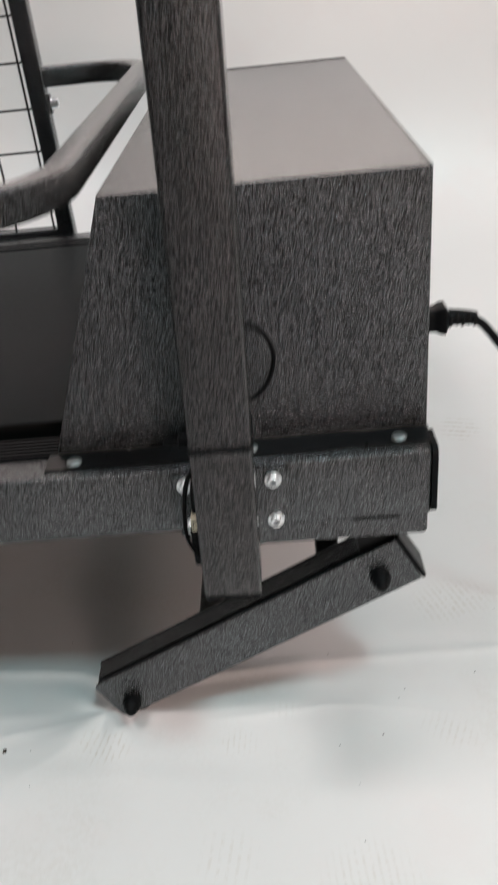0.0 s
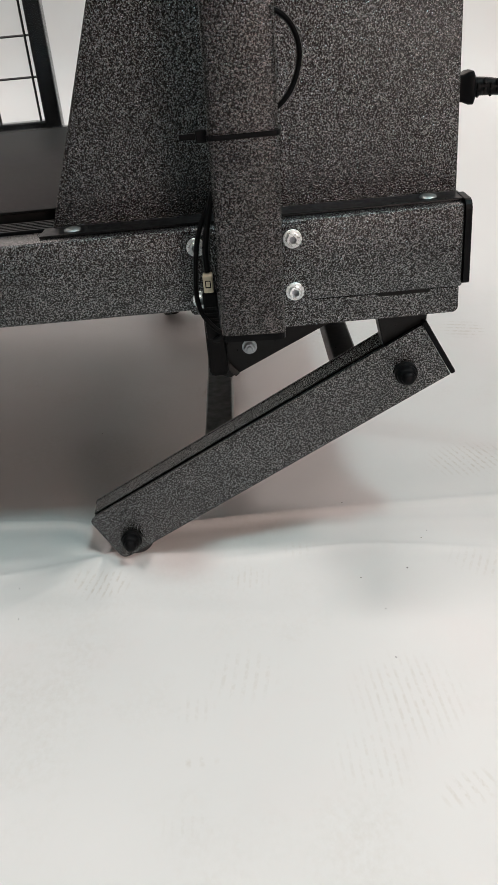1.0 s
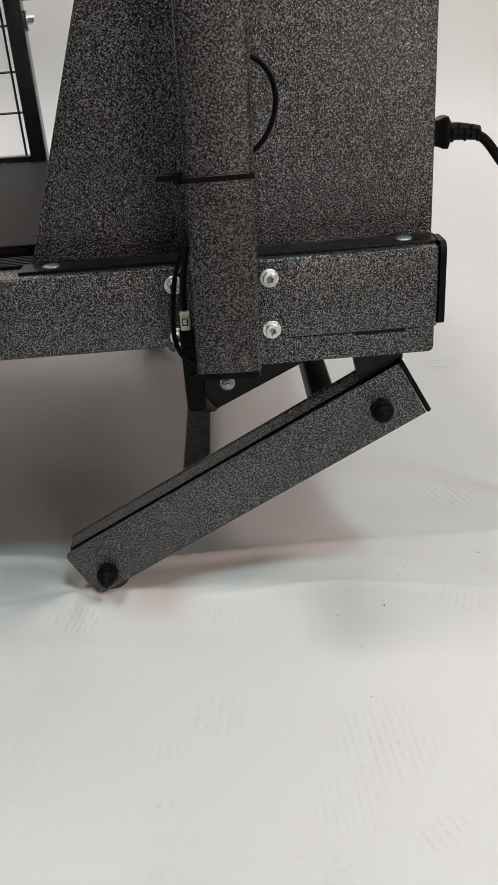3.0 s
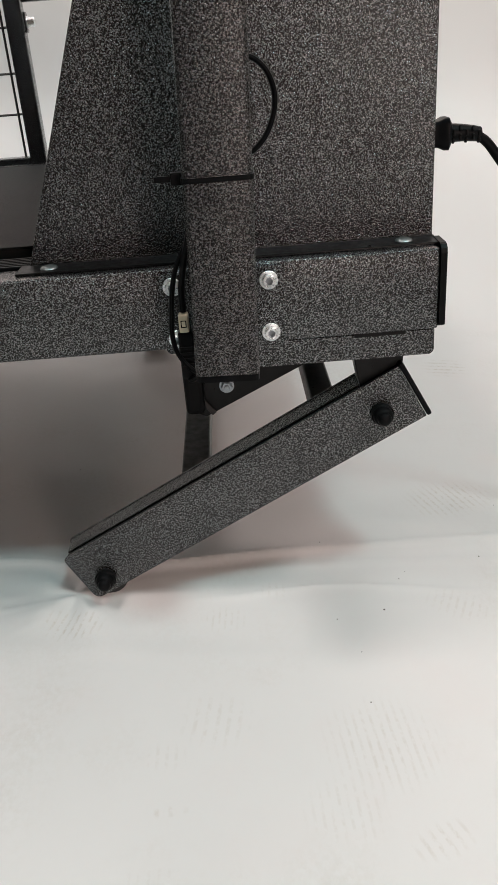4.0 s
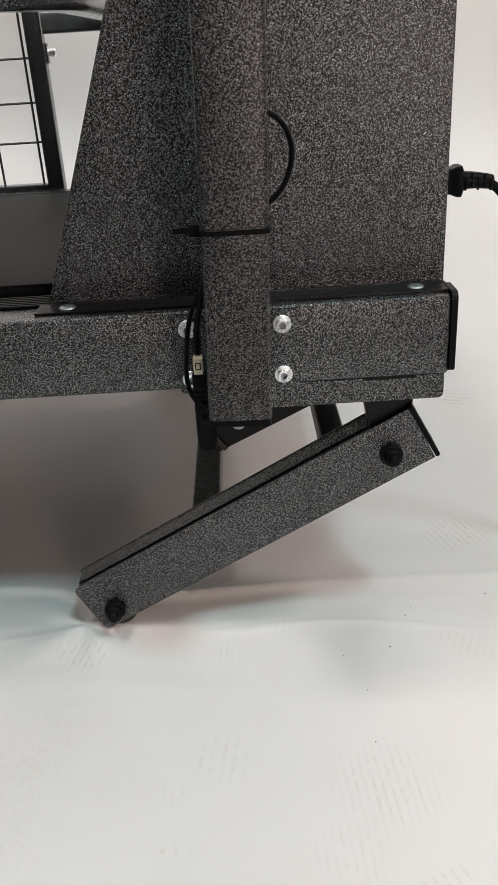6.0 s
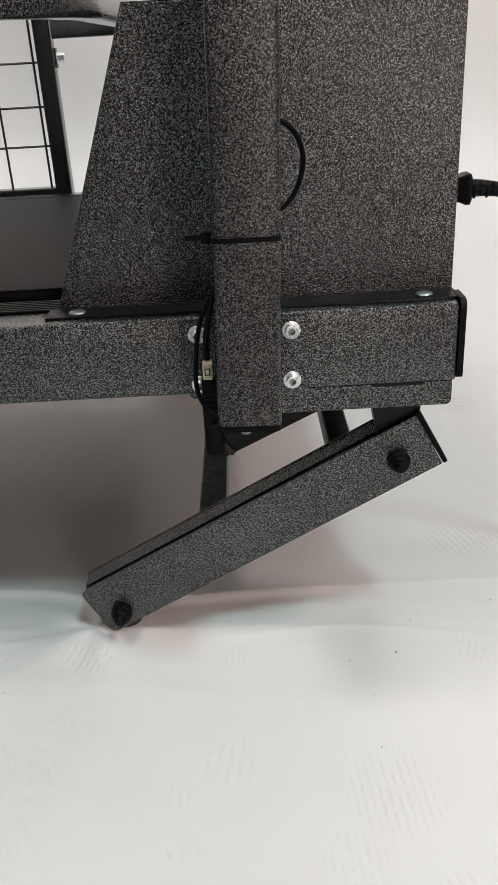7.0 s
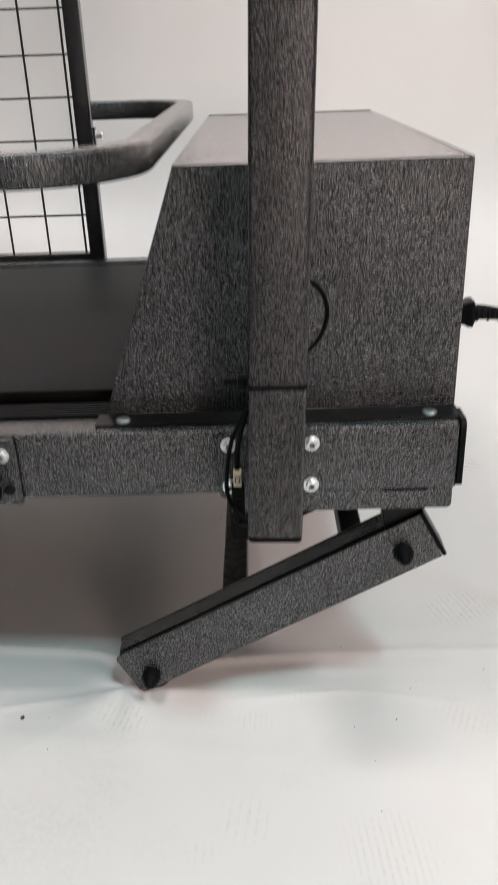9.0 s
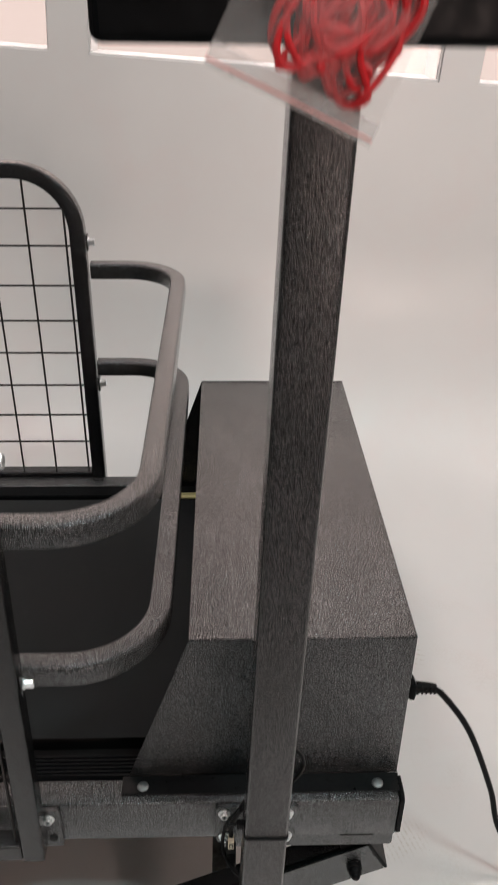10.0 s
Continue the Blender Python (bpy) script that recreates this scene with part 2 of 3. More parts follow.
def rounded(corners, radii, steps=6):
    """A flat outline with its corners rounded."""
    out, n = [], len(corners)
    for i, (c, r) in enumerate(zip(corners, radii)):
        c, a, b = Vector(c), Vector(corners[i - 1]), Vector(corners[(i + 1) % n])
        if r <= 0:
            out.append(tuple(c))
            continue
        u, v = (a - c).normalized(), (b - c).normalized()
        half = u.angle(v) / 2
        d = r / math.tan(half)
        mid = c + (u + v).normalized() * (r / math.sin(half))
        p, q = c + u * d - mid, c + v * d - mid
        for k in range(steps + 1):
            out.append(tuple(mid + p.normalized().slerp(q.normalized(), k / steps) * r))
    return out


def sweep(path, section, closed=False, caps=True, up=(0, 0, 1)):
    """A tube along a path of points, with a flat outline as its section."""
    bm = bmesh.new()
    pts = [Vector(p) for p in path]
    n, rings = len(pts), []
    up = Vector(up)
    side0 = None
    for i, p in enumerate(pts):
        a = pts[i - 1] if (i or closed) else p
        b = pts[(i + 1) % n] if (i < n - 1 or closed) else p
        t = (b - a).normalized()
        if side0 is None:
            ref = up if abs(t.dot(up)) < 0.95 else Vector((1, 0, 0))
            side = t.cross(ref).normalized()
        else:
            side = (side0 - t * side0.dot(t)).normalized()
        side0 = side
        high = side.cross(t).normalized()
        k = 1.0
        if (0 < i < n - 1) or closed:
            c = (p - a).normalized().dot((b - p).normalized())
            k = 1 / max(math.sqrt((1 + max(min(c, 1), -0.5)) / 2), 0.5)
        rings.append([bm.verts.new(p + side * (x * k) + high * z) for x, z in section])
    m = len(section)
    for i in range(n if closed else n - 1):
        r, s = rings[i], rings[(i + 1) % n]
        for j in range(m):
            bm.faces.new((r[j], r[(j + 1) % m], s[(j + 1) % m], s[j]))
    if caps and not closed:
        bm.faces.new(rings[0][::-1])
        bm.faces.new(rings[-1])
    return bm


def disc(r, n=12):
    return [(r * math.cos(2 * math.pi * i / n), r * math.sin(2 * math.pi * i / n)) for i in range(n)]


def tube_section(w, h, r):
    return rounded([(-w / 2, -h / 2), (w / 2, -h / 2), (w / 2, h / 2), (-w / 2, h / 2)], [r] * 4, 4)


def curve_points(points, steps=8):
    """A smooth line through the points (Catmull-Rom)."""
    p = [Vector(q) for q in points]
    p = [p[0] * 2 - p[1]] + p + [p[-1] * 2 - p[-2]]
    out = []
    for i in range(1, len(p) - 2):
        for k in range(steps):
            t = k / steps
            a, b, c, d = p[i - 1:i + 3]
            out.append(0.5 * (2 * b + (c - a) * t + (2 * a - 5 * b + 4 * c - d) * t * t + (3 * b - a - 3 * c + d) * t ** 3))
    return out + [p[-2]]


def lathe(profile, n=20, m=None):
    """A turned body: radius and height along +z."""
    bm = bmesh.new()
    rings = []
    for r, z in profile:
        rings.append([bm.verts.new((max(r, 1e-5) * math.cos(2 * math.pi * i / n), max(r, 1e-5) * math.sin(2 * math.pi * i / n), z)) for i in range(n)])
    for a, b in zip(rings, rings[1:]):
        for i in range(n):
            bm.faces.new((a[i], a[(i + 1) % n], b[(i + 1) % n], b[i]))
    bm.faces.new(rings[0][::-1])
    bm.faces.new(rings[-1])
    if m is not None:
        bm.transform(m)
    return bm


def bent(corners, radii, steps=8):
    """A path with rounded bends through corners in space."""
    out, n = [Vector(corners[0])], len(corners)
    for i in range(1, n - 1):
        c, a, b = Vector(corners[i]), Vector(corners[i - 1]), Vector(corners[i + 1])
        u, v = (a - c).normalized(), (b - c).normalized()
        half = u.angle(v) / 2
        r = radii[i - 1]
        d = r / math.tan(half)
        mid = c + (u + v).normalized() * (r / math.sin(half))
        p, q = c + u * d - mid, c + v * d - mid
        out += [mid + p.normalized().slerp(q.normalized(), k / steps) * r for k in range(steps + 1)]
    return out + [Vector(corners[-1])]


FACE_NEAR = Matrix.Rotation(radians(90), 4, "X")     # +z of a turned body to -y
FACE_FRONT = Matrix.Rotation(radians(90), 4, "Y")    # +z to +x


def socket_bolt(parent, x, y, z, turn=0.0):
    """A washer and a socket cap screw that stand out towards -y."""
    base = Matrix.Translation((x, y, z)) @ FACE_NEAR @ Matrix.Rotation(turn, 4, "Z") @ Matrix.Scale(0.86, 4)
    w = part("bolt", lathe([(0.0036, 0.0), (0.0072, 0.0), (0.0074, 0.0003), (0.0074, 0.0011), (0.0071, 0.0014), (0.0036, 0.0014)], 28), ZINC, parent, "zinc-plated socket bolt with washer", True)
    w.matrix_basis = base
    head = bmesh.new()
    outer, n = [(0.0, 0.0014), (0.0049, 0.0014), (0.0051, 0.0018), (0.0051, 0.0052), (0.0046, 0.0058)], 24
    rings = [[head.verts.new((r * math.cos(2 * math.pi * i / n), r * math.sin(2 * math.pi * i / n), h)) for i in range(n)] for r, h in outer[1:]]
    hexa = []
    for i in range(n):
        a = 2 * math.pi * i / n
        k = 0.0028 / math.cos((a % (math.pi / 3)) - math.pi / 6)
        hexa.append((k * math.cos(a), k * math.sin(a)))
    rings.append([head.verts.new((x2, y2, 0.0058)) for x2, y2 in hexa])
    rings.append([head.verts.new((x2, y2, 0.0017)) for x2, y2 in hexa])
    for a, b in zip(rings, rings[1:]):
        for i in range(n):
            head.faces.new((a[i], a[(i + 1) % n], b[(i + 1) % n], b[i]))
    head.faces.new(rings[-1])
    head.faces.new(rings[0][::-1])
    bmesh.ops.recalc_face_normals(head, faces=head.faces[:])
    tmp = bpy.data.meshes.new("head")
    head.to_mesh(tmp)
    head.free()
    bm = bmesh.new()
    bm.from_mesh(w.data)
    bm.from_mesh(tmp)
    bm.to_mesh(w.data)
    bm.free()
    bpy.data.meshes.remove(tmp)
    # Faces inside the recess get the darker metal in place of shade.
    w.data.materials.append(DARK_ZINC)
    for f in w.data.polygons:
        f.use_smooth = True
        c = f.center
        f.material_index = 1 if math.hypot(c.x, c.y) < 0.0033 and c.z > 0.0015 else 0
    w.data.set_sharp_from_angle(angle=radians(40))
    return w


def hex_bolt(parent, x, y, z, r=0.0060, length=0.0095):
    """A hexagon head on a washer that stands out towards +x."""
    bm = lathe([(0.0072, 0.0), (0.0072, 0.0014)], 20)
    made = lathe([(r, 0.0014), (r, length - 0.0008), (r - 0.0008, length)], 6)
    tmp = bpy.data.meshes.new("head")
    made.to_mesh(tmp)
    made.free()
    bm.from_mesh(tmp)
    bpy.data.meshes.remove(tmp)
    ob = part("bolt", bm, ZINC, parent, "zinc-plated hexagon bolt")
    ob.matrix_basis = Matrix.Translation((x, y, z)) @ FACE_FRONT
    return ob


def pan_screw(parent, x, y, z):
    ob = part("screw", lathe([(0.0058, 0.0), (0.0061, 0.0005), (0.0055, 0.0014), (0.0036, 0.0021), (0.0014, 0.0023)], 20), DULL, parent, "dull zinc-plated domed screw", True)
    ob.matrix_basis = Matrix.Translation((x, y, z))
    return ob


# ---- the place: floor sheet that sweeps up the wall, walls with windows, ceiling ----
BACK = 1.16          # the wall behind the machine
COVE = 0.55
SILL, HEAD = 0.865, 1.95
OPENINGS = [(-1.29, -0.431), (-0.358, 0.318), (0.395, 1.21)]
X0, X1 = -5.0, 3.0
SHEET_X0, SHEET_Y0 = -2.2, -0.60   # the white sheet, ended out of view so the paint reflects dark floor


def fold_line(x):
    """Where the sheet's long fold runs: along the edge of the machine's shadow, then away from the foot."""
    # Left of the foot the ridge puts the shadow's edge into the shape.
    k = min(max((x + 0.19) / 0.07, 0), 1)
    return (1 - k) * 0.058 + k * (0.0530 + 0.13 * x) + 0.003 * math.sin(16 * x + 1)


def creased(x, y):
    """The height of the sheet: a long fold, sharp creases and folds that run to the foot."""
    s = y - fold_line(x)
    flat = min(max((x + 0.04) / 0.12, 0), 1)
    h = (0.0085 - 0.0035 * flat) * (1 - 0.7 * min(max((-0.12 - x) / 0.07, 0), 1)) * (math.exp(-s / 0.09) if s > 0 else math.exp(s / 0.014))
    h += (0.0030 - 0.0018 * flat) * math.exp(-(s / 0.006) ** 2)
    right = min(max((x + 0.09) / 0.04, 0), 1) * math.exp(-(max(x - 0.13, 0) / 0.05) ** 2)
    s = y - 0.0075 - 0.006 * math.sin(26 * x)
    h += 0.0017 * right * math.exp(-abs(s) / 0.0045)
    left = min(max((-0.135 - x) / 0.02, 0), 1) * math.exp(-(max(-0.25 - x, 0) / 0.10) ** 2)
    s = y - 0.0110 - 0.236 * (x + 0.142)
    h += 0.0018 * left * math.exp(-abs(s) / 0.006)
    s = y + 0.036 - 0.80 * (x + 0.20)
    h += 0.0006 * left * math.exp(-abs(s) / 0.010)
    for y0, slope, bend, tall, wide in ((-0.020, 0.05, 11, 0.0010, 0.008), (-0.066, -0.04, 8, 0.0007, 0.012), (0.034, 0.09, 14, 0.0011, 0.007), (-0.135, 0.07, 6, 0.0006, 0.018)):
        s = y - y0 - slope * x - 0.006 * math.sin(bend * x + 40 * y0)
        h += tall * math.exp(-(s / wide) ** 2) * (0.55 + 0.45 * math.sin(5 * x + 60 * y0))
    dx, dy = x + 0.160, y - 0.012
    d = math.hypot(dx, dy) + 1e-6
    a = math.atan2(dy, dx)
    h += 0.008 * math.exp(-d / 0.07) * (0.5 + 0.5 * math.sin(5 * a + 0.7)) * min(d / 0.03, 1)
    h += 0.0016 * noise.noise((x * 5, y * 5, 0)) + 0.0007 * noise.noise((x * 17, y * 17, 3)) + 0.00025 * noise.noise((x * 50, y * 50, 8))
    return h * math.exp(-(max(x - 0.30, -x - 1.2, 0) / 0.12) ** 2)


def sheet():
    xs = sorted({round(SHEET_X0 + i * 0.2, 3) for i in range(24)} | {round(-0.6 + 0.0125 * i, 4) for i in range(97)} | {round(-0.30 + 0.004 * i, 4) for i in range(138)} | {v for o in OPENINGS for v in o})
    prof = [(y, 0.0) for y in sorted({round(SHEET_Y0 + 0.0125 * i, 4) for i in range(98)} | {round(-0.12 + 0.003 * i, 4) for i in range(90)})]
    prof = [p for p in prof if p[0] <= BACK - COVE]
    prof += [(BACK - COVE + COVE * math.sin(a), COVE - COVE * math.cos(a)) for a in [math.pi / 2 * k / 14 for k in range(1, 15)]]
    prof += [(BACK, SILL), (BACK, HEAD), (BACK, CEILING)]
    bm = bmesh.new()
    grid = [[bm.verts.new((x, y, z + (creased(x, y) if z == 0 else 0))) for x in xs] for y, z in prof]
    for j in range(len(prof) - 1):
        for i in range(len(xs) - 1):
            inside = any(a - 1e-6 <= xs[i] and xs[i + 1] <= b + 1e-6 for a, b in OPENINGS)
            if inside and abs(prof[j][1] - SILL) < 1e-6 and prof[j][0] == BACK:
                continue
            bm.faces.new((grid[j][i], grid[j][i + 1], grid[j + 1][i + 1], grid[j + 1][i]))
    return bm


tagged(part("backdrop", sheet(), VINYL, smooth=True), "white vinyl sheet, creased and scuffed, sweeping up the wall", "backdrop", kind="structure")
T = 0.14
bm = bmesh.new()
cuts = [X0] + [v for o in OPENINGS for v in o] + [X1]
for i in range(0, len(cuts), 2):
    box_into(bm, (cuts[i], BACK + 0.004, 0), (cuts[i + 1], BACK + T, CEILING))
for a, b in OPENINGS:
    box_into(bm, (a, BACK + 0.004, 0), (b, BACK + T, SILL))
    box_into(bm, (a, BACK + 0.004, HEAD), (b, BACK + T, CEILING))
tagged(part("wall_north", bm, WALL), "white painted wall with three windows", "wall", kind="structure")
tagged(part("floor", box((X0, Y0, -0.018), (X1, BACK, -0.006)), DARK_FLOOR), "unseen dark floor added round the sheet", "floor", kind="structure")
bm = bmesh.new()
a, b, lo, hi = SOUTH
for p0, p1 in (((X0, 0), (a, CEILING)), ((b, 0), (X1, CEILING)), ((a, 0), (b, lo)), ((a, hi), (b, CEILING))):
    box_into(bm, (p0[0], Y0 - T, p0[1]), (p1[0], Y0, p1[1]))
tagged(part("wall_south", bm, TAN), "unseen dark tan wall with an added window", "wall", kind="structure")
tagged(part("wall_west", box((X0 - T, Y0 - T, 0), (X0, BACK + T, CEILING)), TAN), "unseen wall, dark tan to dim the reflections", "wall", kind="structure")
tagged(part("wall_east", box((X1, Y0 - T, 0), (X1 + T, BACK + T, CEILING)), TAN), "unseen wall, dark tan to dim the reflections", "wall", kind="structure")
tagged(part("ceiling", box((X0 - T, Y0 - T, CEILING), (X1 + T, BACK + T, CEILING + 0.1)), WALL), "plain white ceiling", "ceiling", kind="structure")
tagged(part("ground", box((X0 - 12, Y0 - 12, -0.12), (X1 + 12, BACK + 20, -0.02)), DECK), "dark bare ground under the floor", "ground", kind="structure")
for i, (a, b) in enumerate(OPENINGS):
    w = thing("window_%d" % (i + 1), "bright window in a white frame", "window", kind="structure")
    bm = bmesh.new()
    for lo, hi in (((a, SILL), (b, SILL + 0.004)), ((a, HEAD - 0.04), (b, HEAD)), ((a, SILL + 0.004), (a + 0.004, HEAD - 0.04)), ((b - 0.004, SILL + 0.004), (b, HEAD - 0.04))):
        box_into(bm, (lo[0], BACK + 0.008, lo[1]), (hi[0], BACK + 0.05, hi[1]), 0.001)
    part("window_frame", bm, FRAME, w)
    pane = part("pane", box((a + 0.004, BACK + 0.012, SILL + 0.004), (b - 0.004, BACK + 0.018, HEAD - 0.04)), PANE, w, "clear window glass")
    pane.visible_shadow = False

# Unseen window, its place chosen for what the hood reflects.
a, b, lo, hi = SOUTH
w = thing("window_4", "unseen window added to light the hood and the wall", "window", kind="structure")
bm = bmesh.new()
for p0, p1 in (((a, lo), (b, lo + 0.04)), ((a, hi - 0.04), (b, hi)), ((a, lo + 0.04), (a + 0.04, hi - 0.04)), ((b - 0.04, lo + 0.04), (b, hi - 0.04))):
    box_into(bm, (p0[0], Y0 - 0.06, p0[1]), (p1[0], Y0 - 0.01, p1[1]), 0.002)
part("window_frame", bm, FRAME, w)
pane = part("pane", box((a + 0.04, Y0 - 0.04, lo + 0.04), (b - 0.04, Y0 - 0.034, hi - 0.04)), PANE, w, "clear window glass")
pane.visible_shadow = False
# Glow added behind the unseen window.
haze, nt, p = node_material("added_daylight")
p.inputs["Base Color"].default_value = (0, 0, 0, 1)
p.inputs["Emission Color"].default_value = (1.0, 0.79, 0.69, 1)
p.inputs["Emission Strength"].default_value = 2.0
tagged(part("backdrop", box((0, Y0 - 0.65, 0.0), (2.3, Y0 - 0.6, 1.9)), haze), "glow outside the added window", "sky", kind="structure")

glow, nt, p = node_material("bright_sky")
p.inputs["Base Color"].default_value = (0, 0, 0, 1)
p.inputs["Emission Color"].default_value = (1.0, 0.80, 0.72, 1)
tc = nt.nodes.new("ShaderNodeTexCoord")
xyz = nt.nodes.new("ShaderNodeSeparateXYZ")
nt.links.new(tc.outputs["Object"], xyz.inputs[0])
# dimmer where it shows through the windows, brighter above for the hood's top
height = calc(nt, "DIVIDE", xyz.outputs["Z"], 4.0)
nt.links.new(calc(nt, "MULTIPLY", ramp(nt, height, [(0.28, grey(0.30)), (0.42, grey(0.8)), (0.7, grey(1.0))]), 4.2), p.inputs["Emission Strength"])
tagged(part("backdrop", box((-4.2, BACK + 2.4, -0.5), (4.2, BACK + 2.45, 4.6)), glow), "hazy bright sky outside the windows", "sky", kind="structure")

# ---- the treadmill ----
mill = thing("treadmill", "dark hammered-paint dog treadmill raised on its lifting legs", "treadmill", m=STAND)
REAR, FRONT = -1.32, 0.1150
NEAR, FAR = 0.0, 0.627


def rail(y0, y1, name="side_rail"):
    return part(name, box((REAR, y0, -0.0575), (FRONT, y1, 0.0), 0.0022, 3), PAINT, mill, smooth=True)


near_rail = rail(NEAR, NEAR + 0.030)
far_rail = rail(FAR - 0.030, FAR)
for r, y0 in ((near_rail, NEAR), (far_rail, FAR - 0.030)):
    cap = rounded([(y0 - 0.0005, -0.0555), (y0 + 0.0305, -0.0555), (y0 + 0.0305, 0.0025), (y0 - 0.0005, 0.0025)], [0.003, 0.003, 0.006, 0.006], 3)
    bm = bmesh.new()
    a = [bm.verts.new((FRONT + 0.0002, y, z)) for y, z in cap]
    b = [bm.verts.new((FRONT + 0.0045, y, z)) for y, z in cap]
    bm.faces.new(a[::-1])
    bm.faces.new(b)
    for i in range(len(cap)):
        bm.faces.new((a[i], a[(i + 1) % len(cap)], b[(i + 1) % len(cap)], b[i]))
    part("end_cap", bm, PLASTIC, r, "black plastic end cap")
# stiffening plate under the front of each rail
for y0, r in ((0.0015, near_rail), (FAR - 0.0285, far_rail)):
    out = rounded([(-0.068, -0.0762), (0.1128, -0.0762), (0.1128, -0.0579), (-0.068, -0.0579)], [0.001, 0.004, 0, 0], 4)
    part("hinge_plate", prism(out, y0, y0 + 0.027), PAINT, r)
# Solid dark strip: the shade in the slot put into its colour.
part("slot", box((0.056, 0.0008, -0.0595), (0.092, 0.0013, -0.0567), 0.0), DECK, near_rail, "dark strip standing for the slot between rail and plate")

# motor hood: a folded sheet, open towards the belt
HY0, HY1, HT = 0.032, 0.595, 0.194
HX = [(-0.169, 0.0012), (-0.1010, HT), (0.1165, HT), (0.1165, 0.0012)]
bm = bmesh.new()
t = 0.0016


def fold(bm, pts, y0, y1):
    a = [bm.verts.new((x, y0, z)) for x, z in pts]
    b = [bm.verts.new((x, y1, z)) for x, z in pts]
    bm.faces.new(a)
    bm.faces.new(b[::-1])
    for i in range(len(pts)):
        bm.faces.new((a[i], b[i], b[(i + 1) % len(pts)], a[(i + 1) % len(pts)]))


fold(bm, HX, HY0, HY0 + t)
fold(bm, HX, HY1 - t, HY1)
fold(bm, [(-0.1010, HT), (0.1165, HT), (0.1165, HT - t), (-0.1004, HT - t)], HY0 + t, HY1 - t)
fold(bm, [(0.1165, HT - t), (0.1165, 0.0012), (0.1165 - t, 0.0012), (0.1165 - t, HT - t)], HY0 + t, HY1 - t)
bmesh.ops.remove_doubles(bm, verts=bm.verts[:], dist=0.0001)
hood = part("motor_hood", bm, PAINT, mill, "folded sheet-metal motor hood")
mod = hood.modifiers.new("edge", "BEVEL")
mod.width, mod.segments, mod.limit_method, mod.angle_limit = 0.0012, 3, "ANGLE", radians(50)
# Near flange darkened: the shade under the hood's face put into its colour.
part("flange", box((-0.1745, 0.0095, 0.0004), (0.1172, 0.0318, 0.0020), 0.0004), GLOSS, hood)
part("flange", box((-0.1745, HY1, 0.0004), (0.1172, HY1 + 0.022, 0.0020), 0.0004), PAINT, hood)
for x in (-0.1525, -0.018, 0.0935):
    pan_screw(hood, x, 0.0185, 0.0020)
part("tape", box((-0.155, 0.560, -0.0016), (-0.080, 0.574, 0.0016), 0.0006), YELLOW, hood, "pale yellow strip inside the hood")

# belt, deck and foot boards
part("deck", box((REAR + 0.02, 0.0305, -0.050), (FRONT - 0.004, FAR - 0.0305, -0.016), 0.001), DECK, mill, "dark deck under the belt")
part("slide_board", box((REAR + 0.06, 0.0810, -0.0155), (0.015, FAR - 0.0810, 0.0036), 0.0008), DECK, mill, "black board that the belt slides on")
bm = bmesh.new()
xs = [REAR + 0.04 + i * (0.02 - REAR - 0.04) / 40 for i in range(41)]
top = [[bm.verts.new((x, y, z)) for x in xs] for y, z in ((0.0800, 0.0040), (0.0794, 0.0046), (0.0792, 0.0054), (0.0802, 0.0060), (FAR - 0.0802, 0.0060), (FAR - 0.0792, 0.0054), (FAR - 0.0794, 0.0046), (FAR - 0.0800, 0.0040))]
for a, b in zip(top, top[1:]):
    for i in range(40):
        bm.faces.new((a[i], a[i + 1], b[i + 1], b[i]))
part("running_belt", bm, BELT, mill, "black rubber running belt", True)


def foot_board(y0, y1):
    fb = part("foot_board", box((REAR + 0.02, y0, -0.015), (FRONT - 0.128, y1, -0.0012), 0.0005), PLASTIC, mill, "ribbed black foot board")
    n = 6
    for i in range(n):
        a = y0 + (i + 0.2) * (y1 - y0) / n
        part("rib", box((REAR + 0.02, a, -0.0015), (FRONT - 0.13, a + 0.6 * (y1 - y0) / n, 0.0016), 0.0005, 1), PLASTIC, fb)


foot_board(0.0320, 0.0605)
foot_board(FAR - 0.0605, FAR - 0.0320)
for y in (0.003, FAR - 0.027):
    part("rear_foot", lathe([(0.014, -0.200), (0.016, -0.197), (0.016, -0.19), (0.006, -0.185), (0.006, -0.0575)], 16, Matrix.Translation((REAR + 0.08, y + 0.012, 0))), RUBBER, mill, "black rubber rear foot", True)

# the upright at the side, on its bracket
LOW, HIGH = Vector((-0.0338, -0.0705, -0.0440)), Vector((-0.0111, -0.0495, 0.7035))
post = part("upright", sweep([LOW, HIGH], tube_section(0.0385, 0.040, 0.0035), up=(0, -1, 0)), DIM_PAINT, mill, "square upright in dimmed hammered paint", True)
d = (LOW - HIGH).normalized()
part("end_cap", sweep([LOW + d * 0.0002, LOW + d * 0.0042], tube_section(0.0380, 0.0395, 0.004), up=(0, -1, 0)), PLASTIC, post, "black plastic end cap")
plate = rounded([(-0.0765, -0.0590), (0.0090, -0.0590), (0.0090, -0.0015), (-0.0765, -0.0015)], [0.004] * 4, 4)
bracket = part("bracket", prism(plate, -0.0050, -0.0003, 0.0007), PAINT, mill)
part("spacer", box((-0.044, -0.051, -0.052), (-0.018, -0.0047, -0.008), 0.001), PAINT, bracket)
for i, (x, z) in enumerate(((-0.0025, -0.0113), (-0.0028, -0.0480), (-0.0677, -0.0110), (-0.0677, -0.0478))):
    socket_bolt(bracket, x, -0.0050, z, 0.4 * i)

# ---- lifting legs ----
ANGLE = 28.2
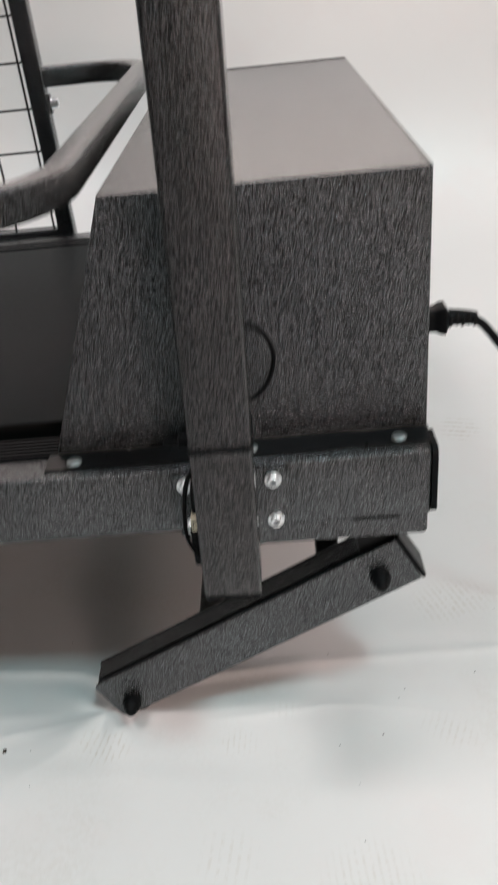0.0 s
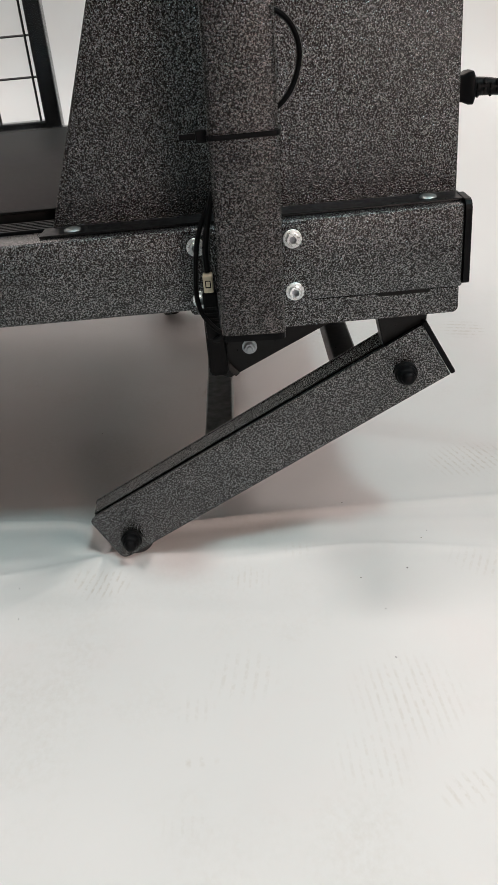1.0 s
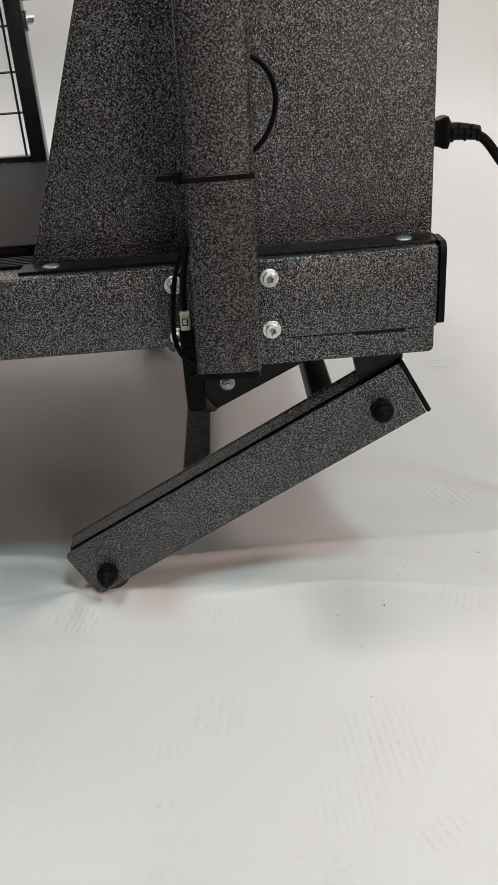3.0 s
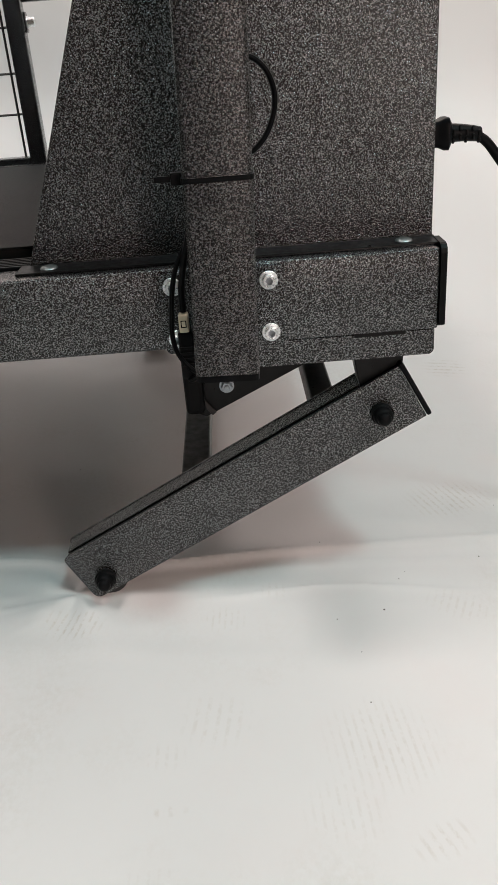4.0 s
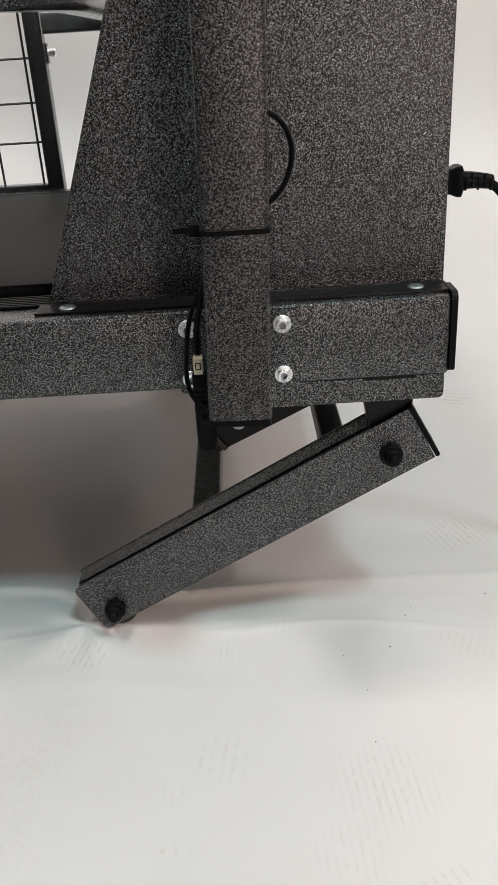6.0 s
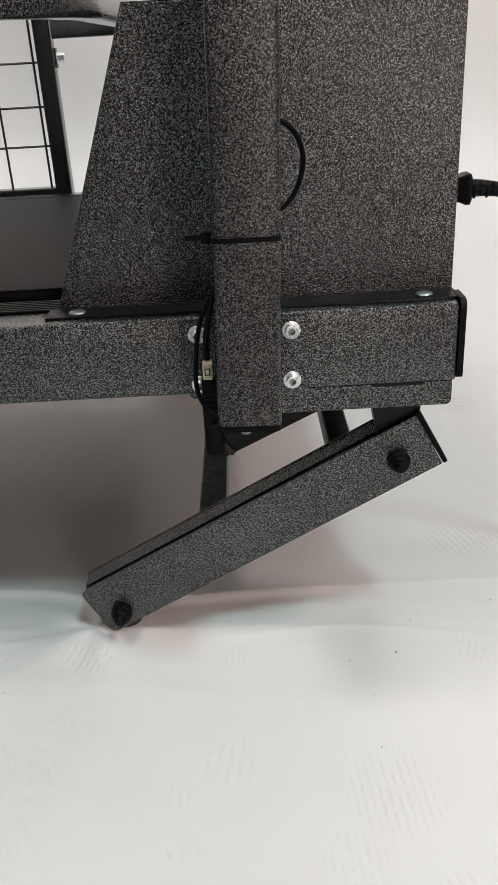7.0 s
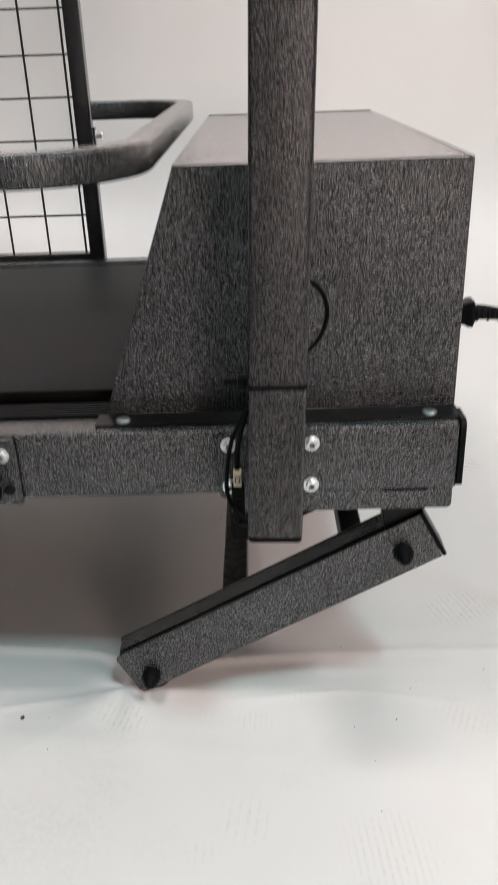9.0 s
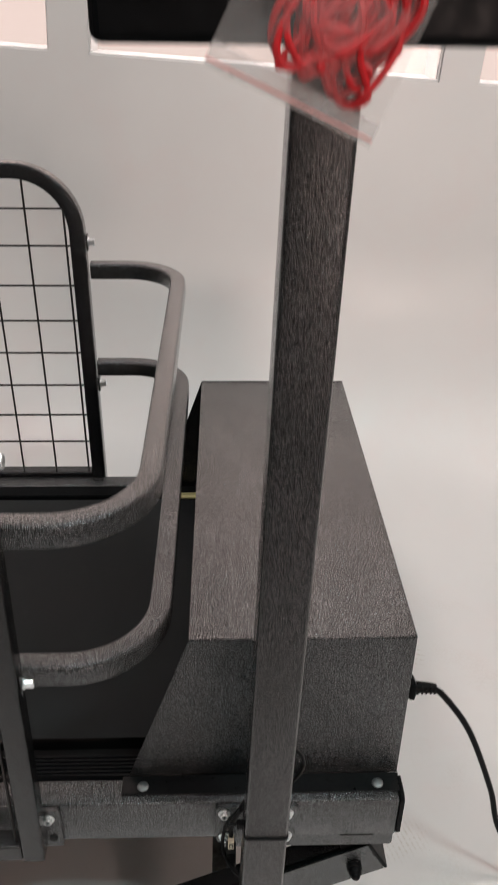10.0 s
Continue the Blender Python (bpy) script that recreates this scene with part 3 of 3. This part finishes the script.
LEG = Matrix.Translation((0.0767, 0, -0.1220)) @ Matrix.Rotation(radians(-ANGLE), 4, "Y")


def lift_leg(y0, y1, out):
    """A tube with an open slot on top, black end cap, and two rubber knobs on its outer side."""
    leg = thing("lift_leg", "", "")
    leg.parent = mill
    leg.matrix_basis = LEG
    outline = rounded([(-0.2790, -0.0206), (0.0275, -0.0206), (0.0275, 0.0262), (-0.2790, 0.0262)], [0.006, 0.001, 0.001, 0.004], 4)
    part("tube", prism(outline, y0, y0 + 0.0018), PAINT, leg)
    part("tube", prism(outline, y1 - 0.0018, y1), PAINT, leg)
    # Top strips darker than the tube's sides: their shade put into the colour.
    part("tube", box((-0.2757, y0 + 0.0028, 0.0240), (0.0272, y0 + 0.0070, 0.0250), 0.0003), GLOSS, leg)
    part("tube", box((-0.2757, y0 + 0.0082, 0.0236), (0.0272, y1 - 0.002, 0.0260), 0.0006), SHADED_PAINT, leg)
    part("tube", box((-0.2700, y0 + 0.002, -0.0200), (0.0272, y1 - 0.002, -0.0180), 0.0004), PAINT, leg)
    part("end_cap", box((0.0278, y0 - 0.0004, -0.0215), (0.0318, y1 + 0.0004, 0.0275), 0.0015, 2), PLASTIC, leg, "black plastic end cap")
    part("end_plate", box((-0.2783, y0 + 0.002, -0.0140), (-0.2767, y1 - 0.002, 0.0222), 0.0004), SHADED_PAINT, leg)
    turn = FACE_NEAR if out < 0 else Matrix.Rotation(radians(-90), 4, "X")
    face = y0 if out < 0 else y1
    for x, z in ((0.0, 0.0), (-0.2600, -0.0065)):
        k = part("knob", lathe([(0.0100, 0.0), (0.0108, 0.0008), (0.0108, 0.0050), (0.0092, 0.0062), (0.0090, 0.0110), (0.0078, 0.0135), (0.0066, 0.0142), (0.0060, 0.0175), (0.0040, 0.0196), (0.0012, 0.0203)], 22), RUBBER, leg, "black rubber cap over an axle end", True)
        k.matrix_basis = Matrix.Translation((x, face, z)) @ turn @ Matrix.Scale(0.80, 4)
    part("roller", lathe([(0.0160, y0 + 0.003), (0.0178, y0 + 0.0045), (0.0178, y1 - 0.0045), (0.0160, y1 - 0.003)], 28, Matrix.Translation((-0.2612, 0, -0.0086)) @ Matrix.Rotation(radians(-90), 4, "X")), ROLLER, leg, "dark grey rubber foot roller", True)
    part("hinge_lug", prism([(0.056, -0.0735), (0.094, -0.0735), (0.090, -0.128), (0.066, -0.128)], y0 + 0.006, y1 - 0.004, 0.001), GLOSS, mill, "black hinge lug under the rail")
    return leg


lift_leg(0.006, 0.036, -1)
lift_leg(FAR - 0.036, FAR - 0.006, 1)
section = tube_section(0.020, 0.020, 0.002)
part("cross_tube", sweep([(-0.0705, 0.0365, -0.199), (-0.0705, FAR - 0.0365, -0.199)], tube_section(0.024, 0.022, 0.002)), WORN, mill, "square tube between the lifting legs", True)
part("cross_tube", sweep([(0.037, 0.0365, -0.131), (0.037, FAR - 0.0365, -0.131)], section), GLOSS, mill, "square tube between the lifting legs", True)
# Lug's unlit look put into its colour.
gusset = part("gusset", prism(rounded([(-0.068, -0.0745), (0.068, -0.0745), (-0.056, -0.134), (-0.068, -0.128)], [0, 0.002, 0.003, 0.004], 3), 0.0500, 0.0540), GLOSS, mill, "triangular actuator lug, darkened for its unlit place")
part("actuator_end", box((-0.0710, 0.037, -0.127), (-0.0560, 0.090, -0.0780), 0.004), RUBBER, mill, "black end of the lifting actuator")
bm = lathe([(0.0030, 0.0), (0.0084, 0.0), (0.0084, 0.0012), (0.0030, 0.0012)], 24)
tmp = bpy.data.meshes.new("nut")
for profile, n in (([(0.0062, 0.0012), (0.0066, 0.0018), (0.0066, 0.0062), (0.0056, 0.0070), (0.0036, 0.0070)], 6), ([(0.0034, 0.0070), (0.0034, 0.0088), (0.0026, 0.0094)], 14)):
    one = lathe(profile, n)
    one.to_mesh(tmp)
    one.free()
    bm.from_mesh(tmp)
bpy.data.meshes.remove(tmp)
nut = part("nut", bm, DARK_ZINC, gusset, "zinc-plated lock nut")
nut.matrix_basis = Matrix.Translation((-0.038, 0.0498, -0.1085)) @ FACE_NEAR @ Matrix.Scale(0.7, 4)

# clip that holds the actuator in its lug
clip = part("clip", box((-0.0022, -0.0016, -0.0085), (0.0022, 0.0, 0.0085), 0.0006), WIRE, gusset, "spring clip of the clevis pin")
clip.matrix_basis = Matrix.Translation((-0.0545, 0.0480, -0.1240)) @ Matrix.Rotation(radians(-38), 4, "Y")

# ---- side gates with wire mesh, and the handrail loops between them ----


def gate(x, y, z0, z1, width, stretch=1.0):
    """An arched tube frame filled with welded wires; x is its front edge."""
    s, r = 0.022, 0.085
    g = thing("side_gate", "", "")
    g.parent = mill
    a, b = x - s / 2, x - width + s / 2
    top = z1 - s / 2
    path = bent([(a, y, z0), (a, y, top), (b, y, top), (b, y, z0)], [r, r], 10)
    # The gate's dark reflections are put into this darker copy of PAINT.
    part("gate_frame", sweep(path, tube_section(s, s, 0.003), up=(0, 1, 0)), SHADED_PAINT, g, smooth=True)
    part("gate_rail", box((b + s / 2, y - s / 2 + 0.0005, z0), (a - s / 2, y + s / 2 - 0.0005, z0 + s), 0.002), SHADED_PAINT, g)

    def arch(xx):
        """The inner height of the frame at xx."""
        e = min(a - xx, xx - b)
        return top - s / 2 if e >= r else top - r + math.sqrt(max((r - s / 2) ** 2 - (r - e) ** 2, 0))

    w = 0.0016
    for z in (0.060, 0.109, 0.162, 0.217, 0.2695, 0.3245, 0.384, 0.437):
        z *= stretch
        over = z - (top - r)
        cut = s / 2 if over <= 0 else r - math.sqrt(max((r - s / 2) ** 2 - over ** 2, 0))
        part("wire", sweep([(a - cut + 0.002, y + 0.001, z), (b + cut - 0.002, y + 0.001, z)], disc(w, 6)), WIRE, g)
    n = 0
    while True:
        xx = a - s / 2 - 0.0065 - 0.0545 * n
        if xx < b + s / 2 + 0.004:
            break
        part("wire", sweep([(xx, y - 0.002, z0 + s - 0.002), (xx, y - 0.002, arch(xx) + 0.002)], disc(w, 6), up=(0, 1, 0)), WIRE, g)
        n += 1
    return g


far_gate = gate(-0.2675, 0.6390, -0.0150, 0.5100, 0.56, 1.018)
near_gate = gate(-0.2520, -0.0160, -0.0560, 0.5010, 0.56)
near_gate.matrix_basis = Matrix.Translation((0, 0, -0.056)) @ Matrix.Rotation(radians(1.0), 4, "Y") @ Matrix.Translation((0, 0, 0.056))
for z in (0.169, 0.397):
    part("lug", box((-0.2668, 0.633, z - 0.012), (-0.2640, 0.645, z + 0.012), 0.001), PAINT, far_gate)
    hex_bolt(far_gate, -0.2640, 0.639, z)
    part("lug", box((-0.2518, -0.022, z + 0.008), (-0.2490, -0.010, z + 0.032), 0.001), PAINT, near_gate)
    hex_bolt(near_gate, -0.2490, -0.016, z + 0.02)
for x in (-0.2490, -0.62):
    out = rounded([(x - 0.013, -0.0600), (x + 0.013, -0.0600), (x + 0.013, -0.0015), (x - 0.013, -0.0015)], [0.003] * 4, 3)
    p = part("gate_bracket", prism(out, -0.0050, -0.0003, 0.0007), PAINT, mill)
    socket_bolt(p, x + 0.001, -0.0050, -0.0150, 0.3)
    hole = part("screw", lathe([(0.0048, 0.0), (0.0044, 0.0012), (0.0010, 0.0014)], 16), GLOSS, p, "black countersunk screw", True)
    hole.matrix_basis = Matrix.Translation((x + 0.003, -0.0050, -0.046)) @ FACE_NEAR


def handrail(z, x, far):
    path = bent([(-0.2495, -0.008, z), (x, -0.008, z), (x, far, z + 0.004), (-0.2635, far, z + 0.004)], [0.080, 0.080], 12)
    return part("handrail_loop", sweep(path, tube_section(0.021, 0.024, 0.004)), PAINT, mill, "bent tube handrail loop", True)


handrail(0.1990, -0.129, 0.627)
handrail(0.3510, -0.131, 0.640)

# console on top of the upright
part("console", box((-0.138, -0.058, 0.7040), (0.300, 0.050, 0.820), 0.006, 3), PLASTIC, mill, "black console housing on the upright")

# ---- cables ----
cable = part("sensor_cable", sweep(curve_points([(-0.018, -0.037, 0.0755), (-0.009, -0.036, 0.0753), (0.0009, -0.036, 0.0857), (0.0060, -0.036, 0.1030), (0.0016, -0.036, 0.1182), (-0.0092, -0.036, 0.1263), (-0.022, -0.037, 0.122), (-0.036, -0.028, 0.075),
    (-0.051, -0.026, 0.030), (-0.0640, -0.022, 0.002), (-0.0695, -0.020, -0.030), (-0.0685, -0.024, -0.048), (-0.0600, -0.032, -0.0590), (-0.0500, -0.043, -0.0600), (-0.0430, -0.047, -0.0500)]), disc(0.0017, 8)), RUBBER, mill, "thin black cable", True)
plug_body = part("connector", box((-0.0660, -0.027, -0.070), (-0.0560, -0.017, -0.036), 0.0018), PLASTIC, cable, "black in-line connector")
part("contact", box((-0.0643, -0.0285, -0.036), (-0.0579, -0.019, -0.0243), 0.0008), BEIGE, plug_body, "beige contact of the connector")
# Dark plate in place of the shade in the contact's hole.
part("slot", box((-0.0630, -0.0290, -0.0325), (-0.0592, -0.0284, -0.0275), 0.0002), DECK, plug_body)
part("latch", box((-0.0623, -0.0294, -0.0315), (-0.0599, -0.0286, -0.0280), 0.0002), BEIGE, plug_body)
for i in range(4):
    part("grip", box((-0.0657, -0.0279, -0.0480 - 0.004 * i), (-0.0563, -0.0268, -0.0462 - 0.004 * i), 0.0003, 1), RUBBER, plug_body)
part("sensor_lead", sweep(curve_points([(-0.0611, -0.022, -0.0235), (-0.0605, -0.022, -0.008), (-0.0565, -0.026, 0.012), (-0.0515, -0.030, 0.030)]), disc(0.0022, 8)), RUBBER, mill, "thin black lead", True)
part("sensor_lead", sweep(curve_points([(-0.0611, -0.022, -0.070), (-0.0595, -0.027, -0.0700), (-0.0535, -0.038, -0.0630), (-0.0465, -0.047, -0.0520)]), disc(0.0022, 8)), RUBBER, mill, "thin black lead", True)

TIE = 0.0688
tc = LOW + (HIGH - LOW) * ((TIE - LOW.z) / (HIGH.z - LOW.z))
tie = part("cable_tie", sweep([tc - Vector((0, 0, 0.0014)), tc + Vector((0, 0, 0.0014))], tube_section(0.0402, 0.0417, 0.0042), up=(0, -1, 0)), PLASTIC, mill, "black nylon cable tie round the upright")
part("tie_head", box((tc.x - 0.0262, tc.y - 0.008, TIE - 0.0038), (tc.x - 0.0200, tc.y - 0.002, TIE + 0.0030), 0.0006), PLASTIC, tie)
part("tie_tail", box((tc.x - 0.0355, tc.y - 0.0056, TIE - 0.0020), (tc.x - 0.0262, tc.y - 0.0044, TIE + 0.0014), 0.0003), PLASTIC, tie)

PLUG = Vector((0.117, 0.095, 0.0610))
cord = thing("power_cord", "black power cord plugged into the motor hood", "power cord", m=STAND)
outline = [(0.0, 0.0122), (0.003, 0.0118), (0.008, 0.0100), (0.012, 0.0090), (0.016, 0.0094), (0.020, 0.0112), (0.0235, 0.0114), (0.0260, 0.0072)]
bm = bmesh.new()
rings = []
for x, h in outline:
    rings.append([bm.verts.new((PLUG.x + x, PLUG.y + u * 0.9, PLUG.z + v)) for u, v in tube_section(2 * h, 2 * h, h * 0.35)])
for a, b in zip(rings, rings[1:]):
    for i in range(len(a)):
        bm.faces.new((a[i], a[(i + 1) % len(a)], b[(i + 1) % len(b)], b[i]))
bm.faces.new(rings[0][::-1])
bm.faces.new(rings[-1])
part("plug", bm, PLASTIC, cord, "black moulded appliance plug", True)
droop = [(PLUG.x + 0.0250 + 0.0048 * i, PLUG.y, PLUG.z - 0.0001 * i * i) for i in range(6)]
bm = bmesh.new()
rings = []
for i, (x, y, z) in enumerate(droop):
    r = 0.0068 - 0.00028 * i
    rings.append([bm.verts.new((x, y + r * math.cos(math.pi * k / 8), z + r * math.sin(math.pi * k / 8))) for k in range(16)])
for a, b in zip(rings, rings[1:]):
    for k in range(16):
        bm.faces.new((a[k], a[(k + 1) % 16], b[(k + 1) % 16], b[k]))
bm.faces.new(rings[-1])
bm.faces.new(rings[0][::-1])
sleeve = part("strain_relief", bm, PLASTIC, cord, "slotted rubber strain relief", True)
for i in range(5):
    x, y, z = droop[i]
    r = 0.0068 - 0.00028 * (i + 0.4)
    for k, up in enumerate((0.55, -0.35) if i % 2 else (0.1, -0.75)):
        out = math.sqrt(1 - up * up) * r
        # Dark blocks in place of the shade in the sleeve's cuts.
        slot = box((-0.0009, -0.0014, -0.0022), (0.0009, 0.0004, 0.0022), 0.0003, 1)
        ob = part("slot", slot, DECK, sleeve)
        ob.matrix_basis = Matrix.Translation((x + 0.0026, y - out, z + up * r)) @ Matrix.Rotation(-math.asin(up), 4, "X")
foot = STAND.inverted() @ Vector((0.46, 0.10, 0.004))
far_end = STAND.inverted() @ Vector((1.7, 0.55, 0.004))
lay = STAND.inverted() @ Vector((0.36, 0.085, 0.012))
part("cable", sweep(curve_points([(PLUG.x + 0.027, 0.095, 0.0610), (PLUG.x + 0.045, 0.095, 0.0585), (PLUG.x + 0.062, 0.095, 0.043), (0.215, 0.095, -0.014), (0.255, 0.095, -0.114), (0.282, 0.095, -0.200), lay, foot, far_end]), disc(0.0036, 10)), RUBBER, cord, "", True)

# ---- bag of red cord on the upright ----

BAG = STAND @ Matrix.Translation((-0.034, -0.0880, 0.6780)) @ Matrix.Rotation(radians(24.2), 4, "Y")
bag = thing("zip_bag", "clear zip bag with red cord hanging at the upright", "plastic bag", m=BAG)


def bag_sheet(side, w=0.096, h=0.150, nx=18, nz=26):
    bm = bmesh.new()
    rows = []
    for j in range(nz + 1):
        row = []
        for i in range(nx + 1):
            u, v = i / nx, j / nz
            full = (math.sin(math.pi * u) ** 0.6) * min(v / 0.25, 1) * (1 - 0.6 * v)
            y = side * (0.0006 + 0.0115 * full) + 0.004 * noise.noise((u * 5, v * 7, side)) * min(v * 4, 1)
            row.append(bm.verts.new(((u - 0.5) * w * (1 - 0.12 * v), y, v * h + 0.003 * noise.noise((u * 4, 9, v * 4)))))
        rows.append(row)
    for a, b in zip(rows, rows[1:]):
        for i in range(nx):
            bm.faces.new((a[i], a[i + 1], b[i + 1], b[i]))
    return bm


part("film", bag_sheet(-1), POLY, bag, "clear polythene", True)
part("film", bag_sheet(1), POLY, bag, "clear polythene", True)
MILKY = simple("milky_polythene", (0.80, 0.78, 0.78), 0.4, 0, 60, 0.1, 0.1)
MILKY.node_tree.nodes["Principled BSDF"].inputs["Alpha"].default_value = 0.30
part("zip_strip", box((-0.0475, -0.0014, 0.0010), (0.0475, 0.0014, 0.0125), 0.0005), MILKY, bag, "milky zip closure")
part("zip_line", box((-0.0475, -0.0019, 0.0030), (0.0475, -0.0015, 0.0044), 0.0), simple("pale_red_line", (0.70, 0.30, 0.28), 0.4, 0, 60, 0.1, 0), bag, "pale red line of the zip")
rng = random.Random(5)
pts = []
for i in range(44):
    cx, cz = 0.011 + rng.uniform(-0.016, 0.016), 0.050 + rng.uniform(-0.008, 0.010)
    rx, rz = rng.uniform(0.006, 0.020), rng.uniform(0.014, 0.034)
    tilt = rng.uniform(-0.8, 0.5)
    for k in range(7):
        a = 2 * math.pi * k / 7
        x, z = rx * math.cos(a), rz * math.sin(a)
        pts.append((cx + x * math.cos(tilt) - z * math.sin(tilt), rng.uniform(-0.0075, 0.0075), max(cz + x * math.sin(tilt) + z * math.cos(tilt), 0.012)))
part("red_cord", sweep(curve_points(pts, 5), disc(0.0020, 7)), RED, bag, "tangled red cord", True)

# ---- specks of dirt on the sheet ----
bm = bmesh.new()
rng = random.Random(11)
spots = [(-0.246, -0.030, 0.0022), (0.092, -0.020, 0.0008), (0.112, 0.02, 0.0006), (0.05, 0.072, 0.0006), (0.19, 0.05, 0.0007)]
spots += [(rng.uniform(-0.4, 0.6), rng.uniform(-0.45, 0.3), rng.uniform(0.0003, 0.0006)) for i in range(26)]
for x, y, r in spots:
    z = creased(x, y)
    bmesh.ops.create_icosphere(bm, subdivisions=1, radius=r, matrix=Matrix.Translation((x, y, z + r * 0.2)) @ Matrix.Diagonal((1, 1.3, 0.5, 1)))
tagged(part("dirt_specks", bm, simple("dark_dirt", (0.06, 0.045, 0.035), 0.8)), "scattered dark specks of dirt on the white sheet", "dirt", kind="stuff")
